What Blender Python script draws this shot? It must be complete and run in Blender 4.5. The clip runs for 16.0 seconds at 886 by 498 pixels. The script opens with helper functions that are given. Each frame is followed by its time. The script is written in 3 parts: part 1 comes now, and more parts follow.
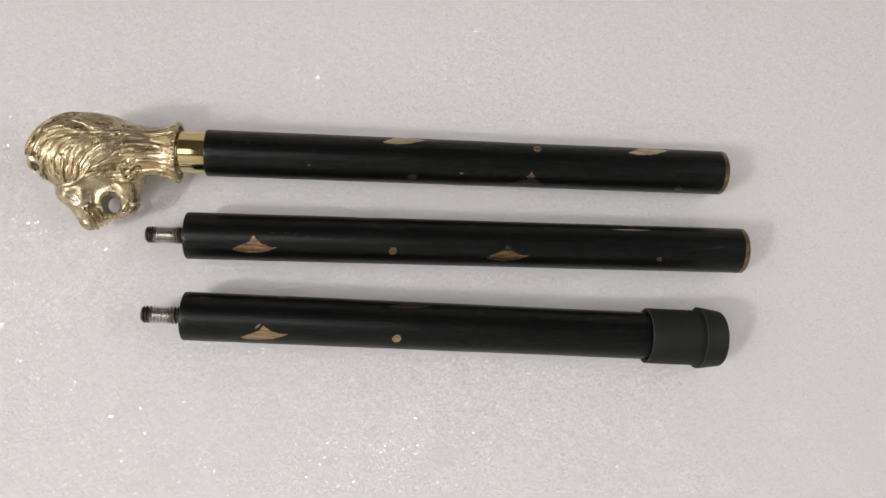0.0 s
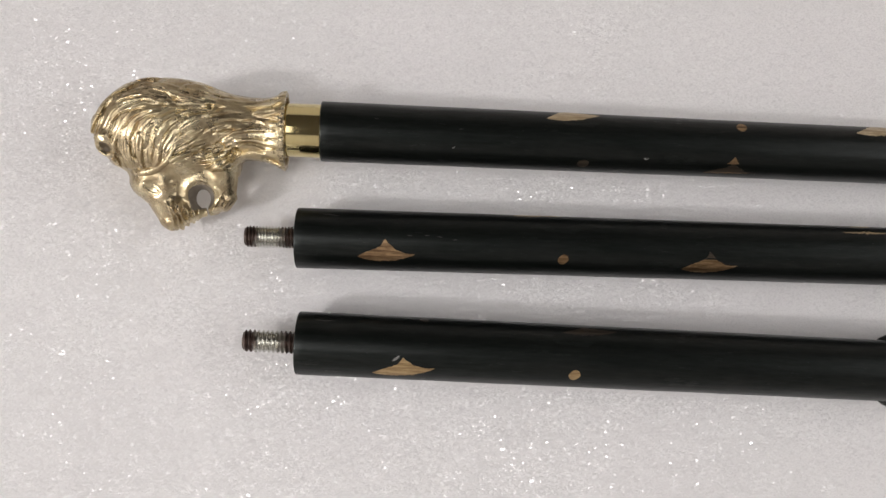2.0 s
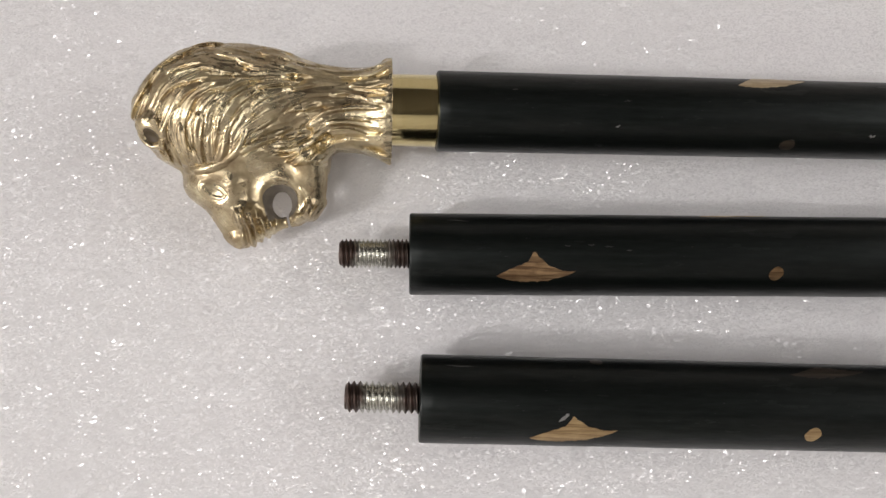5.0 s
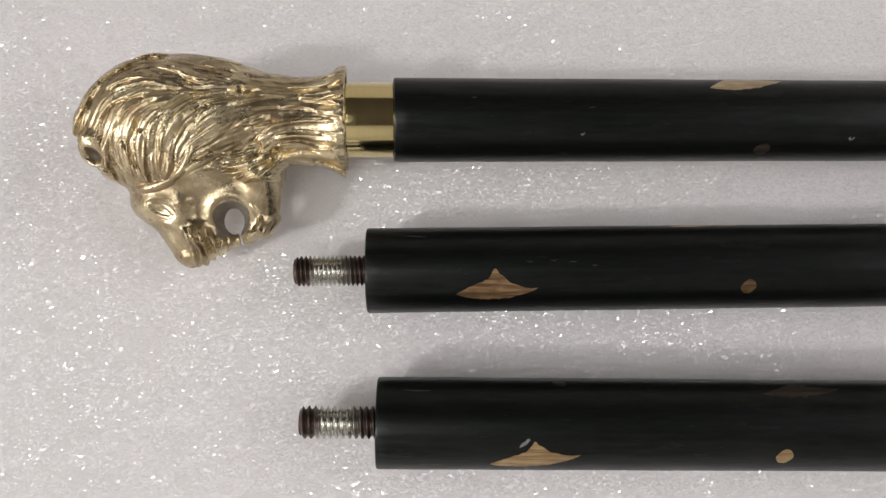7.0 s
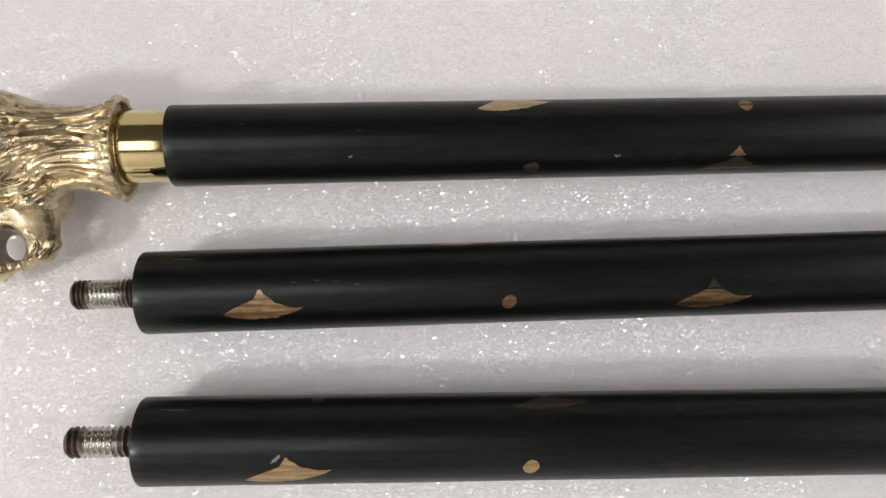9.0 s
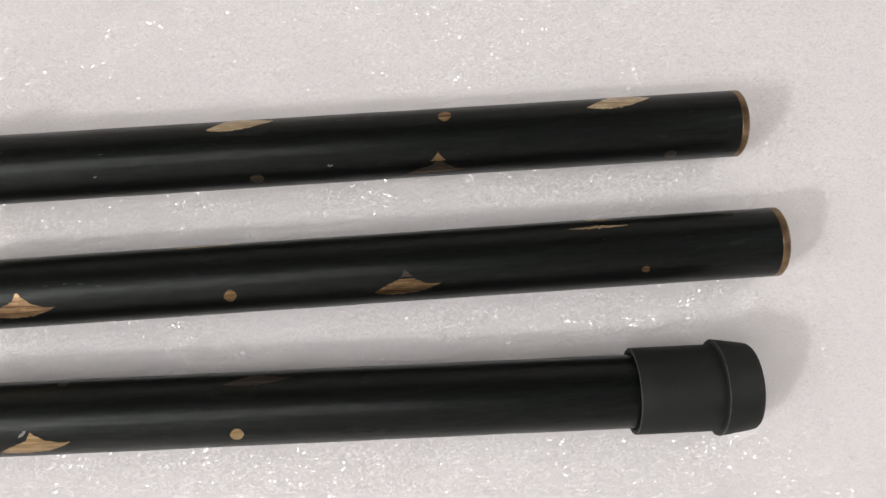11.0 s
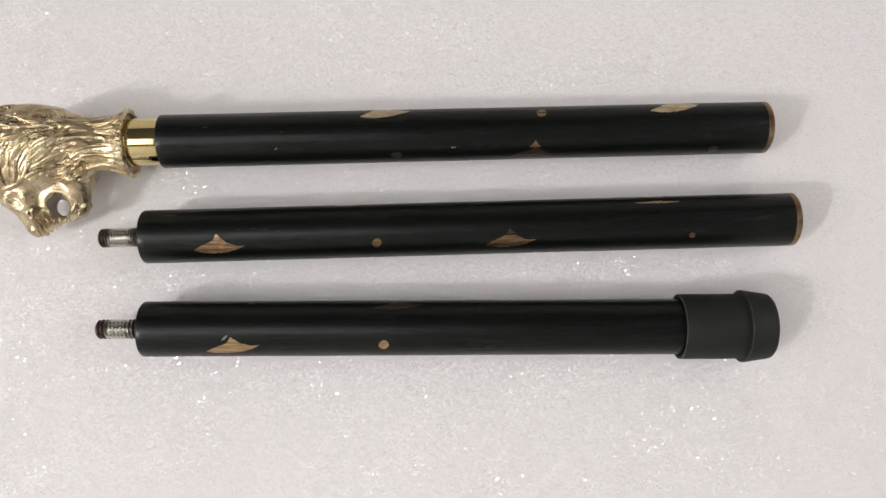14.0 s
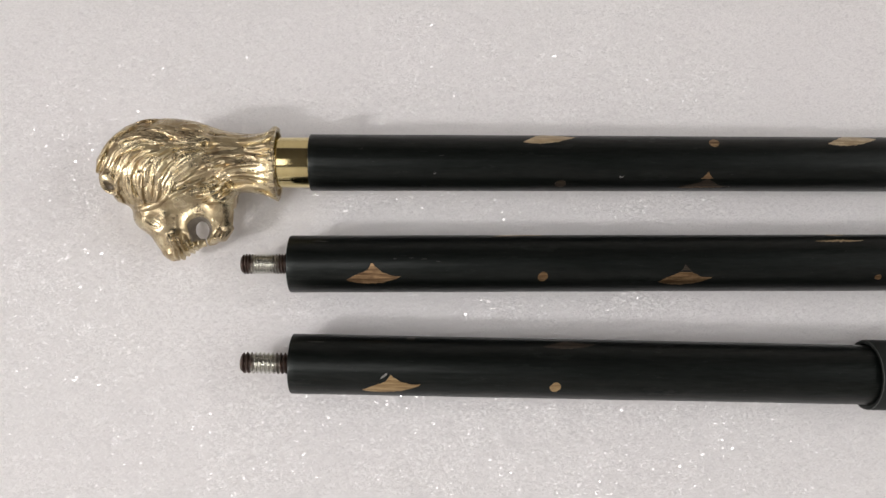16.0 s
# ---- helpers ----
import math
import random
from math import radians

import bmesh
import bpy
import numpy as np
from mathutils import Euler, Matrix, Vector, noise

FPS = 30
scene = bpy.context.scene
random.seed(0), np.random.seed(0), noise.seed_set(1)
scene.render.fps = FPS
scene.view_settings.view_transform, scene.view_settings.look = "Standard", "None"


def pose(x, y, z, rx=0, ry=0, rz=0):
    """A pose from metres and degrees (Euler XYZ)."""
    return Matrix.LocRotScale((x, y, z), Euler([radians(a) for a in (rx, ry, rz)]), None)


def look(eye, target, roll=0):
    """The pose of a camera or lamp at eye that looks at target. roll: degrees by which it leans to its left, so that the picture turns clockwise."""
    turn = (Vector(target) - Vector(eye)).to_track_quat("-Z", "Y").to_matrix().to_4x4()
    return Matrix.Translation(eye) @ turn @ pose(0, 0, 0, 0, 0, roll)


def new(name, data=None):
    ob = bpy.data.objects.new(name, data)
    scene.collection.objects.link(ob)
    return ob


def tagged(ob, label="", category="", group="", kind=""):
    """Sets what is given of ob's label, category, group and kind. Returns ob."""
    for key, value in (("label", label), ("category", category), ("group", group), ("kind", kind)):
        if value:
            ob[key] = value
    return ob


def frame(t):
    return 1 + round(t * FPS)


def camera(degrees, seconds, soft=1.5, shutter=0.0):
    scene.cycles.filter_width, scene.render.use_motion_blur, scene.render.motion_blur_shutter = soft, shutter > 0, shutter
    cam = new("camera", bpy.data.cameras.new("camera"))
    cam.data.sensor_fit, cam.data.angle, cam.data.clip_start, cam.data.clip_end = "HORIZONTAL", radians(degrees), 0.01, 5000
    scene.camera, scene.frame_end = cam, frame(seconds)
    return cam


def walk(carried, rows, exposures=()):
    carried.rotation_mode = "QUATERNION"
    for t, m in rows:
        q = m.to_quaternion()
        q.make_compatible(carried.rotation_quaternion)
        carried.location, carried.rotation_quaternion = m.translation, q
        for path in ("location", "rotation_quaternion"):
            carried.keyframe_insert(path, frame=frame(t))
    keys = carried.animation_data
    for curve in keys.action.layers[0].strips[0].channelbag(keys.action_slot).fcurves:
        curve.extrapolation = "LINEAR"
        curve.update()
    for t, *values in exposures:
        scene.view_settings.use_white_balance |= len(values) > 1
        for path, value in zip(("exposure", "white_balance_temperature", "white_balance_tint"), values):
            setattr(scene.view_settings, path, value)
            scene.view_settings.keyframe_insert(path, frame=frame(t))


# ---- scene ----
cam = camera(59.0, 16.0, soft=1.5)
ROWS = [
    (0.0, 0.0983, -0.1413, 0.3962, 19.66, -4.85, -0.09),
    (0.5, 0.0829, -0.1312, 0.3762, 18.97, -4.94, 0.09),
    (1.0, 0.0614, -0.1225, 0.3468, 18.21, -2.83, 1.51),
    (1.5, 0.0490, -0.1083, 0.3275, 18.39, -3.29, 0.81),
    (2.0, 0.0391, -0.1017, 0.3094, 18.32, -3.87, 0.59),
    (2.5, 0.0297, -0.1005, 0.2935, 19.08, -3.68, 0.12),
    (3.0, 0.0236, -0.0962, 0.2768, 19.45, -2.20, -0.43),
    (3.5, 0.0175, -0.0884, 0.2611, 19.61, -1.40, -0.93),
    (4.0, 0.0119, -0.0900, 0.2460, 21.24, -1.80, -0.69),
    (4.5, 0.0031, -0.0841, 0.2354, 20.89, -2.52, -0.64),
    (5, -0.0015, -0.0811, 0.2272, 21.03, -2.81, -0.62),
    (5.5, -0.0032, -0.0764, 0.2226, 20.63, -2.82, -0.74),
    (6, -0.0017, -0.0715, 0.2209, 19.97, -2.64, -0.93),
    (6.5, 0.0034, -0.0678, 0.2215, 19.36, -2.35, -1.14),
    (7, 0.0125, -0.0669, 0.2237, 19.09, -2.02, -1.30),
    (7.5, 0.0264, -0.0678, 0.2281, 19.42, -1.74, -1.53),
    (8, 0.0407, -0.0693, 0.2307, 19.09, -1.24, -1.57),
    (8.5, 0.0588, -0.0674, 0.2338, 19.00, -1.33, -1.36),
    (9, 0.0766, -0.0665, 0.2339, 19.30, -1.88, -2.42),
    (9.5, 0.0944, -0.0708, 0.2363, 19.40, -0.82, -2.56),
    (10, 0.1190, -0.0766, 0.2440, 19.42, -0.16, -3.55),
    (10.5, 0.1427, -0.0783, 0.2541, 18.88, 0.35, -3.85),
    (11, 0.1735, -0.0771, 0.2728, 17.58, 0.53, -3.90),
    (11.5, 0.2014, -0.0759, 0.2950, 16.13, 0.44, -3.76),
    (12, 0.2167, -0.0772, 0.3154, 15.12, 0.16, -3.50),
    (12.5, 0.2095, -0.0840, 0.3289, 15.16, -0.26, -3.19),
    (13, 0.1877, -0.0952, 0.3428, 15.83, -0.36, -2.87),
    (13.5, 0.1554, -0.1100, 0.3496, 17.06, -1.41, -2.43),
    (14, 0.1304, -0.1133, 0.3483, 17.15, -0.08, -1.69),
    (14.5, 0.1048, -0.1100, 0.3472, 17.20, -0.45, -1.67),
    (15, 0.0760, -0.1098, 0.3447, 17.99, -0.43, -1.40),
    (15.5, 0.0617, -0.1123, 0.3345, 18.69, -0.86, -1.53),
    (16, 0.0577, -0.1031, 0.3264, 19.23, -1.03, -0.47),
]
EXPOSURES = [(0.0, -0.32), (4.5, -0.35), (7.0, -0.4), (8.0, -0.3), (9.0, -0.1), (10.0, -0.03), (12.5, -0.17), (14.5, -0.14), (16.0, -0.26)]
walk(cam, [(r[0], pose(*r[1:])) for r in ROWS], EXPOSURES)

# ---------------------------------------------------------------- light
world = bpy.data.worlds.new("world")
scene.world = world
world.use_nodes = True
world.node_tree.nodes["Background"].inputs[0].default_value = (0.9, 0.93, 1.0, 1)
world.node_tree.nodes["Background"].inputs[1].default_value = 0.05


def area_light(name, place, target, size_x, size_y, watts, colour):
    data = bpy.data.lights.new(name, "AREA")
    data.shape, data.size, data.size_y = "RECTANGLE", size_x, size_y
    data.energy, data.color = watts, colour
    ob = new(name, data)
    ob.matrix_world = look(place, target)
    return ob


area_light("ceiling_panel", (-0.85, -1.0, 2.262), (-0.85, -1.0, 0.0), 1.7, 1.2, 21, (1.0, 0.97, 0.95))
# added unseen lights: east fills the shadows, west brightens the brass
area_light("fill_light_east", (2.3, -0.1, 1.3), (0.1, 0.0, 0.4), 2.2, 1.8, 46, (1.0, 0.97, 0.965))
area_light("fill_light_west", (-2.15, -0.5, 1.2), (0.0, 0.0, 0.4), 2.2, 1.7, 32, (1.0, 0.97, 0.965))
area_light("corner_lamp", (-2.08, -1.463, 2.047), (0.12, 0.0, 0.0), 0.24, 0.24, 37, (1.0, 0.965, 0.955))


# ---------------------------------------------------------------- materials
class Nodes:
    """A short way to write a node material."""

    def __init__(self, name):
        self.mat = bpy.data.materials.new(name)
        self.mat.use_nodes = True
        self.tree = self.mat.node_tree
        self.bsdf = self.tree.nodes["Principled BSDF"]
        self.coords = self.tree.nodes.new("ShaderNodeTexCoord")

    def node(self, kind, **settings):
        n = self.tree.nodes.new(kind)
        for key, value in settings.items():
            if key == "operation":
                n.operation = value
            elif key == "data_type":
                n.data_type = value
            elif key == "feature":
                n.feature = value
            elif key == "blend_type":
                n.blend_type = value
        return n

    def link(self, a, b):
        self.tree.links.new(a, b)

    def mapping(self, scale, rotation=(0, 0, 0)):
        m = self.node("ShaderNodeMapping")
        m.inputs["Scale"].default_value = scale
        m.inputs["Rotation"].default_value = rotation
        self.link(self.coords.outputs["Object"], m.inputs["Vector"])
        return m.outputs[0]

    def noise(self, scale, detail=4.0, rough=0.55, vector=None, distortion=0.0):
        n = self.node("ShaderNodeTexNoise")
        n.inputs["Scale"].default_value = scale
        n.inputs["Detail"].default_value = detail
        n.inputs["Roughness"].default_value = rough
        n.inputs["Distortion"].default_value = distortion
        self.link(vector or self.coords.outputs["Object"], n.inputs["Vector"])
        return n.outputs[0]

    def ramp(self, fac, stops):
        r = self.node("ShaderNodeValToRGB")
        while len(r.color_ramp.elements) < len(stops):
            r.color_ramp.elements.new(0.5)
        for e, (at, colour) in zip(r.color_ramp.elements, stops):
            e.position = at
            e.color = (*colour, 1) if isinstance(colour, tuple) else (colour, colour, colour, 1)
        self.link(fac, r.inputs[0])
        return r.outputs[0]

    def mix(self, fac, a, b):
        m = self.node("ShaderNodeMix", data_type="RGBA")
        for socket, value in ((m.inputs[0], fac), (m.inputs[6], a), (m.inputs[7], b)):
            if isinstance(value, (tuple, float, int)):
                socket.default_value = (*value, 1) if isinstance(value, tuple) else value
            else:
                self.link(value, socket)
        return m.outputs[2]

    def bump(self, height, strength, distance, normal=None):
        b = self.node("ShaderNodeBump")
        b.inputs["Strength"].default_value = strength
        b.inputs["Distance"].default_value = distance
        self.link(height, b.inputs["Height"])
        if normal:
            self.link(normal, b.inputs["Normal"])
        return b.outputs[0]

    def set(self, **values):
        names = {"colour": "Base Color", "rough": "Roughness", "metal": "Metallic", "normal": "Normal",
                 "spec": "Specular IOR Level", "coat": "Coat Weight", "coat_rough": "Coat Roughness", "coat_normal": "Coat Normal",
                 "sss": "Subsurface Weight"}
        for key, value in values.items():
            socket = self.bsdf.inputs[names[key]]
            if isinstance(value, tuple):
                socket.default_value = (*value, 1)
            elif isinstance(value, (float, int)):
                socket.default_value = value
            else:
                self.link(value, socket)
        return self.mat


def foam_material():
    n = Nodes("white_foam")
    v = n.node("ShaderNodeTexVoronoi")
    v.inputs["Scale"].default_value = 2600.0
    warp = n.node("ShaderNodeVectorMath", operation="MULTIPLY_ADD")
    fine = n.node("ShaderNodeTexNoise")
    fine.inputs["Scale"].default_value = 260.0
    n.link(n.coords.outputs["Object"], fine.inputs["Vector"])
    n.link(fine.outputs[1], warp.inputs[0])
    warp.inputs[1].default_value = (0.0012, 0.0012, 0.0012)
    n.link(n.mapping((0.7, 1.25, 1.0)), warp.inputs[2])
    n.link(warp.outputs[0], v.inputs["Vector"])
    # every cell wall faces its own way and catches the lamp by itself
    centred = n.node("ShaderNodeVectorMath", operation="MULTIPLY_ADD")
    big = n.node("ShaderNodeTexVoronoi")
    big.inputs["Scale"].default_value = 1300.0
    n.link(warp.outputs[0], big.inputs["Vector"])
    some = n.ramp(n.noise(190.0, 2.0, 0.5), [(0.56, 0.0), (0.58, 1.0)])
    n.link(n.mix(some, v.outputs["Color"], big.outputs["Color"]), centred.inputs[0])
    centred.inputs[1].default_value = (1.6, 1.6, 0.2)
    centred.inputs[2].default_value = (-0.8, -0.8, 0.0)
    geo = n.node("ShaderNodeNewGeometry")
    add = n.node("ShaderNodeVectorMath", operation="ADD")
    n.link(geo.outputs["Normal"], add.inputs[0])
    n.link(centred.outputs[0], add.inputs[1])
    unit = n.node("ShaderNodeVectorMath", operation="NORMALIZE")
    n.link(add.outputs[0], unit.inputs[0])
    cells = n.noise(420.0, 3.0, 0.6)
    broad = n.noise(9.0, 3.0, 0.5)
    colour = n.mix(n.ramp(cells, [(0.3, 0.0), (0.75, 1.0)]), (0.79, 0.78, 0.785), (0.805, 0.797, 0.801))
    colour = n.mix(n.ramp(broad, [(0.35, 0.0), (0.7, 0.35)]), colour, (0.78, 0.755, 0.77))
    normal = n.bump(cells, 0.12, 0.0005, n.bump(n.noise(150.0, 3.0), 0.14, 0.0012))
    soft = n.node("ShaderNodeMix", data_type="VECTOR")
    soft.inputs[0].default_value = 0.05
    n.link(normal, soft.inputs[4])
    n.link(unit.outputs[0], soft.inputs[5])
    n.bsdf.inputs["Subsurface Radius"].default_value = (1.0, 1.0, 1.0)
    n.bsdf.inputs["Coat IOR"].default_value = 2.0
    n.bsdf.inputs["Subsurface Scale"].default_value = 0.003
    return n.set(sss=0.35, colour=colour, rough=0.55, spec=0.3, normal=soft.outputs[1], coat=1.0, coat_rough=0.21, coat_normal=unit.outputs[0])


def cast_brass_material():
    n = Nodes("cast_brass")
    patches = n.noise(120.0, 4.0, 0.6)
    fine = n.noise(900.0, 3.0, 0.6)
    colour = n.mix(n.ramp(patches, [(0.3, 0.0), (0.7, 1.0)]), (0.53, 0.435, 0.265), (0.79, 0.70, 0.485))
    # brown blotches put the mane's dark reflections into the colour
    stain = n.noise(70.0, 6.0, 0.7, None, 0.8)
    colour = n.mix(n.ramp(stain, [(0.40, 0.0), (0.62, 0.75)]), colour, (0.27, 0.195, 0.115))
    rough = n.ramp(patches, [(0.25, 0.35), (0.75, 0.20)])
    return n.set(colour=colour, metal=0.97, rough=rough, normal=n.bump(fine, 0.3, 0.0003, n.bump(n.noise(420.0), 0.3, 0.0006)))


def grey_brass_material():
    n = Nodes("rough_grey_brass")
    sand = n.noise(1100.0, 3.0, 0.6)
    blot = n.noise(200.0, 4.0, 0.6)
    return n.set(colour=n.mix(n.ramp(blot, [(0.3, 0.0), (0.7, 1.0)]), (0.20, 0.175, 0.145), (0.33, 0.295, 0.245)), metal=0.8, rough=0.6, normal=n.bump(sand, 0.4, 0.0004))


def polished_brass_material():
    n = Nodes("polished_brass")
    lines = n.noise(1.0, 3.0, 0.6, n.mapping((1600.0, 60.0, 60.0)))
    return n.set(colour=n.mix(lines, (0.68, 0.56, 0.27), (0.80, 0.69, 0.38)), metal=1.0, rough=n.ramp(lines, [(0.3, 0.09), (0.7, 0.14)]),
                 normal=n.bump(lines, 0.03, 0.0002))


def old_brass_material():
    n = Nodes("dull_brass_end")
    blot = n.noise(240.0, 4.0, 0.6)
    return n.set(colour=n.mix(n.ramp(blot, [(0.35, 0.0), (0.65, 1.0)]), (0.14, 0.085, 0.048), (0.29, 0.205, 0.12)), metal=0.85, rough=0.38,
                 normal=n.bump(blot, 0.2, 0.0005))


def black_wood_material():
    n = Nodes("black_stained_wood")
    grain = n.noise(1.0, 5.0, 0.6, n.mapping((22.0, 420.0, 420.0)))
    broad = n.noise(1.0, 5.0, 0.65, n.mapping((45.0, 190.0, 190.0)))
    specks = n.noise(1.0, 2.0, 0.5, n.mapping((420.0, 1300.0, 1300.0)))
    n.bsdf.inputs["Specular Tint"].default_value = (0.86, 0.98, 0.94, 1)
    colour = n.mix(n.ramp(grain, [(0.4, 0.0), (0.75, 1.0)]), (0.0012, 0.0020, 0.0016), (0.0040, 0.0042, 0.0040))
    colour = n.mix(n.ramp(specks, [(0.74, 0.0), (0.80, 0.35)]), colour, (0.09, 0.088, 0.092))
    rough = n.ramp(broad, [(0.32, 0.36), (0.62, 0.44)])
    rubbed = n.noise(1.0, 6.0, 0.7, n.mapping((110.0, 900.0, 900.0)))
    gloss = n.ramp(rubbed, [(0.35, 0.15), (0.7, 0.25)])
    n.bsdf.inputs["Coat IOR"].default_value = 1.45
    return n.set(colour=colour, rough=rough, spec=gloss, coat=n.ramp(rubbed, [(0.3, 0.16), (0.7, 0.30)]), coat_rough=n.ramp(broad, [(0.3, 0.20), (0.65, 0.28)]), normal=n.bump(grain, 0.15, 0.0004, n.bump(broad, 0.12, 0.0006)))


def inlay_material(name, light, warm, dark, metal=0.3):
    n = Nodes(name)
    grain = n.noise(1.0, 4.0, 0.65, n.mapping((60.0, 900.0, 900.0)), 0.6)
    blot = n.noise(260.0, 3.0, 0.6)
    info = n.node("ShaderNodeObjectInfo")
    tone = n.mix(info.outputs["Random"], warm, light)
    tone = n.mix(n.ramp(blot, [(0.45, 0.0), (0.7, 0.6)]), tone, dark)
    colour = n.mix(n.ramp(grain, [(0.38, 0.0), (0.58, 1.0)]), dark, tone)
    return n.set(colour=colour, metal=metal, rough=0.34, spec=0.45, normal=n.bump(grain, 0.25, 0.0003))


def steel_material():
    """Zinc-plated steel, bright in the middle of the stud, with old brown grease at its tip and root."""
    n = Nodes("oily_threaded_steel")
    blot = n.noise(1.0, 4.0, 0.6, n.mapping((300.0, 170.0, 170.0)))
    place = n.node("ShaderNodeSeparateXYZ")
    n.link(n.coords.outputs["Object"], place.inputs[0])
    along = n.node("ShaderNodeMath", operation="MULTIPLY_ADD")
    n.link(place.outputs[0], along.inputs[0])
    along.inputs[1].default_value, along.inputs[2].default_value = 50.0, 1.0
    ragged = n.node("ShaderNodeMath", operation="MULTIPLY_ADD")
    n.link(blot, ragged.inputs[0])
    ragged.inputs[1].default_value = 0.34
    n.link(along.outputs[0], ragged.inputs[2])
    grease = n.ramp(ragged.outputs[0], [(0.34, 0.92), (0.44, 0.12), (0.80, 0.05), (0.96, 0.9)])
    colour = n.mix(grease, (0.60, 0.60, 0.55), (0.075, 0.040, 0.032))
    return n.set(colour=colour, metal=1.0, rough=n.ramp(grease, [(0.2, 0.24), (0.8, 0.40)]), normal=n.bump(n.noise(1400.0), 0.15, 0.0003))


def rubber_material():
    n = Nodes("dark_rubber")
    blot = n.noise(80.0, 5.0, 0.6)
    fine = n.noise(1500.0, 3.0, 0.6)
    colour = n.mix(n.ramp(blot, [(0.3, 0.0), (0.7, 1.0)]), (0.0036, 0.0054, 0.0046), (0.0082, 0.0108, 0.0094))
    return n.set(colour=colour, rough=n.ramp(blot, [(0.3, 0.55), (0.7, 0.72)]), spec=0.35, normal=n.bump(fine, 0.3, 0.0003))


def plain_material(name, a, b, scale, rough):
    n = Nodes(name)
    return n.set(colour=n.mix(n.noise(scale), a, b), rough=rough, normal=n.bump(n.noise(scale * 40), 0.1, 0.002))


FOAM = foam_material()
EAR_SHADE = plain_material("ear_shade", (0.05, 0.036, 0.02), (0.13, 0.095, 0.055), 300.0, 0.5)
GREY_BRASS = grey_brass_material()
CAST_BRASS = cast_brass_material()
POLISHED = polished_brass_material()
OLD_BRASS = old_brass_material()
WOOD = black_wood_material()
INLAY = inlay_material("brown_wood_inlay", (0.35, 0.23, 0.12), (0.29, 0.175, 0.088), (0.12, 0.068, 0.033), 0.6)
SHEEN_INLAY = inlay_material("dark_brown_wood_inlay", (0.36, 0.25, 0.135), (0.32, 0.21, 0.11), (0.12, 0.07, 0.035), 0.9)
LIGHT_INLAY = inlay_material("light_brown_wood_inlay", (0.44, 0.32, 0.165), (0.40, 0.28, 0.14), (0.22, 0.14, 0.065), 0.5)
PALE_INLAY = inlay_material("pale_wood_inlay", (0.57, 0.46, 0.30), (0.50, 0.39, 0.24), (0.28, 0.20, 0.11))
STAINED_INLAY = inlay_material("stained_wood_inlay", (0.060, 0.046, 0.032), (0.048, 0.036, 0.025), (0.016, 0.012, 0.009))
STEEL = steel_material()
RUBBER = rubber_material()
PALE_WALL = plain_material("pale_wall_paint", (0.74, 0.72, 0.70), (0.78, 0.76, 0.74), 3.0, 0.8)
WALL = plain_material("wall_paint", (0.76, 0.73, 0.70), (0.80, 0.77, 0.74), 3.0, 0.8)
CEILING = plain_material("ceiling_paint", (0.085, 0.078, 0.07), (0.11, 0.10, 0.09), 3.0, 0.85)
FLOOR = plain_material("floor_boards", (0.26, 0.22, 0.18), (0.32, 0.27, 0.22), 6.0, 0.5)
FAINT_SCRATCH = plain_material("faint_scratch", (0.02, 0.02, 0.02), (0.07, 0.068, 0.065), 1500.0, 0.5)
WORN_RUBBER = plain_material("worn_rubber", (0.02, 0.022, 0.021), (0.075, 0.078, 0.074), 700.0, 0.7)
CHIP = plain_material("bare_scratch", (0.06, 0.06, 0.058), (0.30, 0.295, 0.28), 1800.0, 0.5)


# ---------------------------------------------------------------- mesh helpers
def part(name, bm, material, parent, label=""):
    """Links a bmesh as one mesh object under a thing or a part."""
    mesh = bpy.data.meshes.new(name)
    bm.to_mesh(mesh)
    bm.free()
    mesh.materials.append(material)
    ob = new(name, mesh)
    ob.parent = parent
    return tagged(ob, label)


def smooth_faces(bm, sharp=35.0):
    for f in bm.faces:
        f.smooth = True
    for e in bm.edges:
        if len(e.link_faces) == 2 and e.calc_face_angle(0.0) > radians(sharp):
            e.smooth = False


def lathe(profile, segments=72, closed=False, wobble=0.0):
    """A solid of revolution round the x axis; profile: (x, radius) rows in metres."""
    bm = bmesh.new()
    rings = []
    for k, (x, r) in enumerate(profile):
        if r < 1e-6:
            rings.append([bm.verts.new((x, 0, 0))] * segments)
            continue
        ring = []
        for i in range(segments):
            a = 2 * math.pi * i / segments
            rr = r * (1 + wobble * noise.noise(Vector((x * 60, math.cos(a) * 1.3, math.sin(a) * 1.3))))
            ring.append(bm.verts.new((x, rr * math.sin(a), rr * math.cos(a))))
        rings.append(ring)
    pairs = list(zip(rings, rings[1:])) + ([(rings[-1], rings[0])] if closed else [])
    for a, b in pairs:
        for i in range(segments):
            j = (i + 1) % segments
            quad = [a[i], a[j], b[j], b[i]]
            quad = [v for k, v in enumerate(quad) if v not in quad[:k]]
            if len(quad) > 2:
                bm.faces.new(quad)
    bmesh.ops.recalc_face_normals(bm, faces=bm.faces)
    smooth_faces(bm)
    return bm


def box_bm(x0, x1, y0, y1, z0, z1, bevel=0.0):
    bm = bmesh.new()
    bmesh.ops.create_cube(bm, size=1.0, matrix=Matrix.LocRotScale(((x0 + x1) / 2, (y0 + y1) / 2, (z0 + z1) / 2), None, (x1 - x0, y1 - y0, z1 - z0)))
    if bevel:
        bmesh.ops.bevel(bm, geom=bm.edges[:], offset=bevel, segments=2, affect="EDGES")
    return bm


def structure(name, bm, material, label, category):
    return tagged(part(name, bm, material, None), label, category, kind="structure")


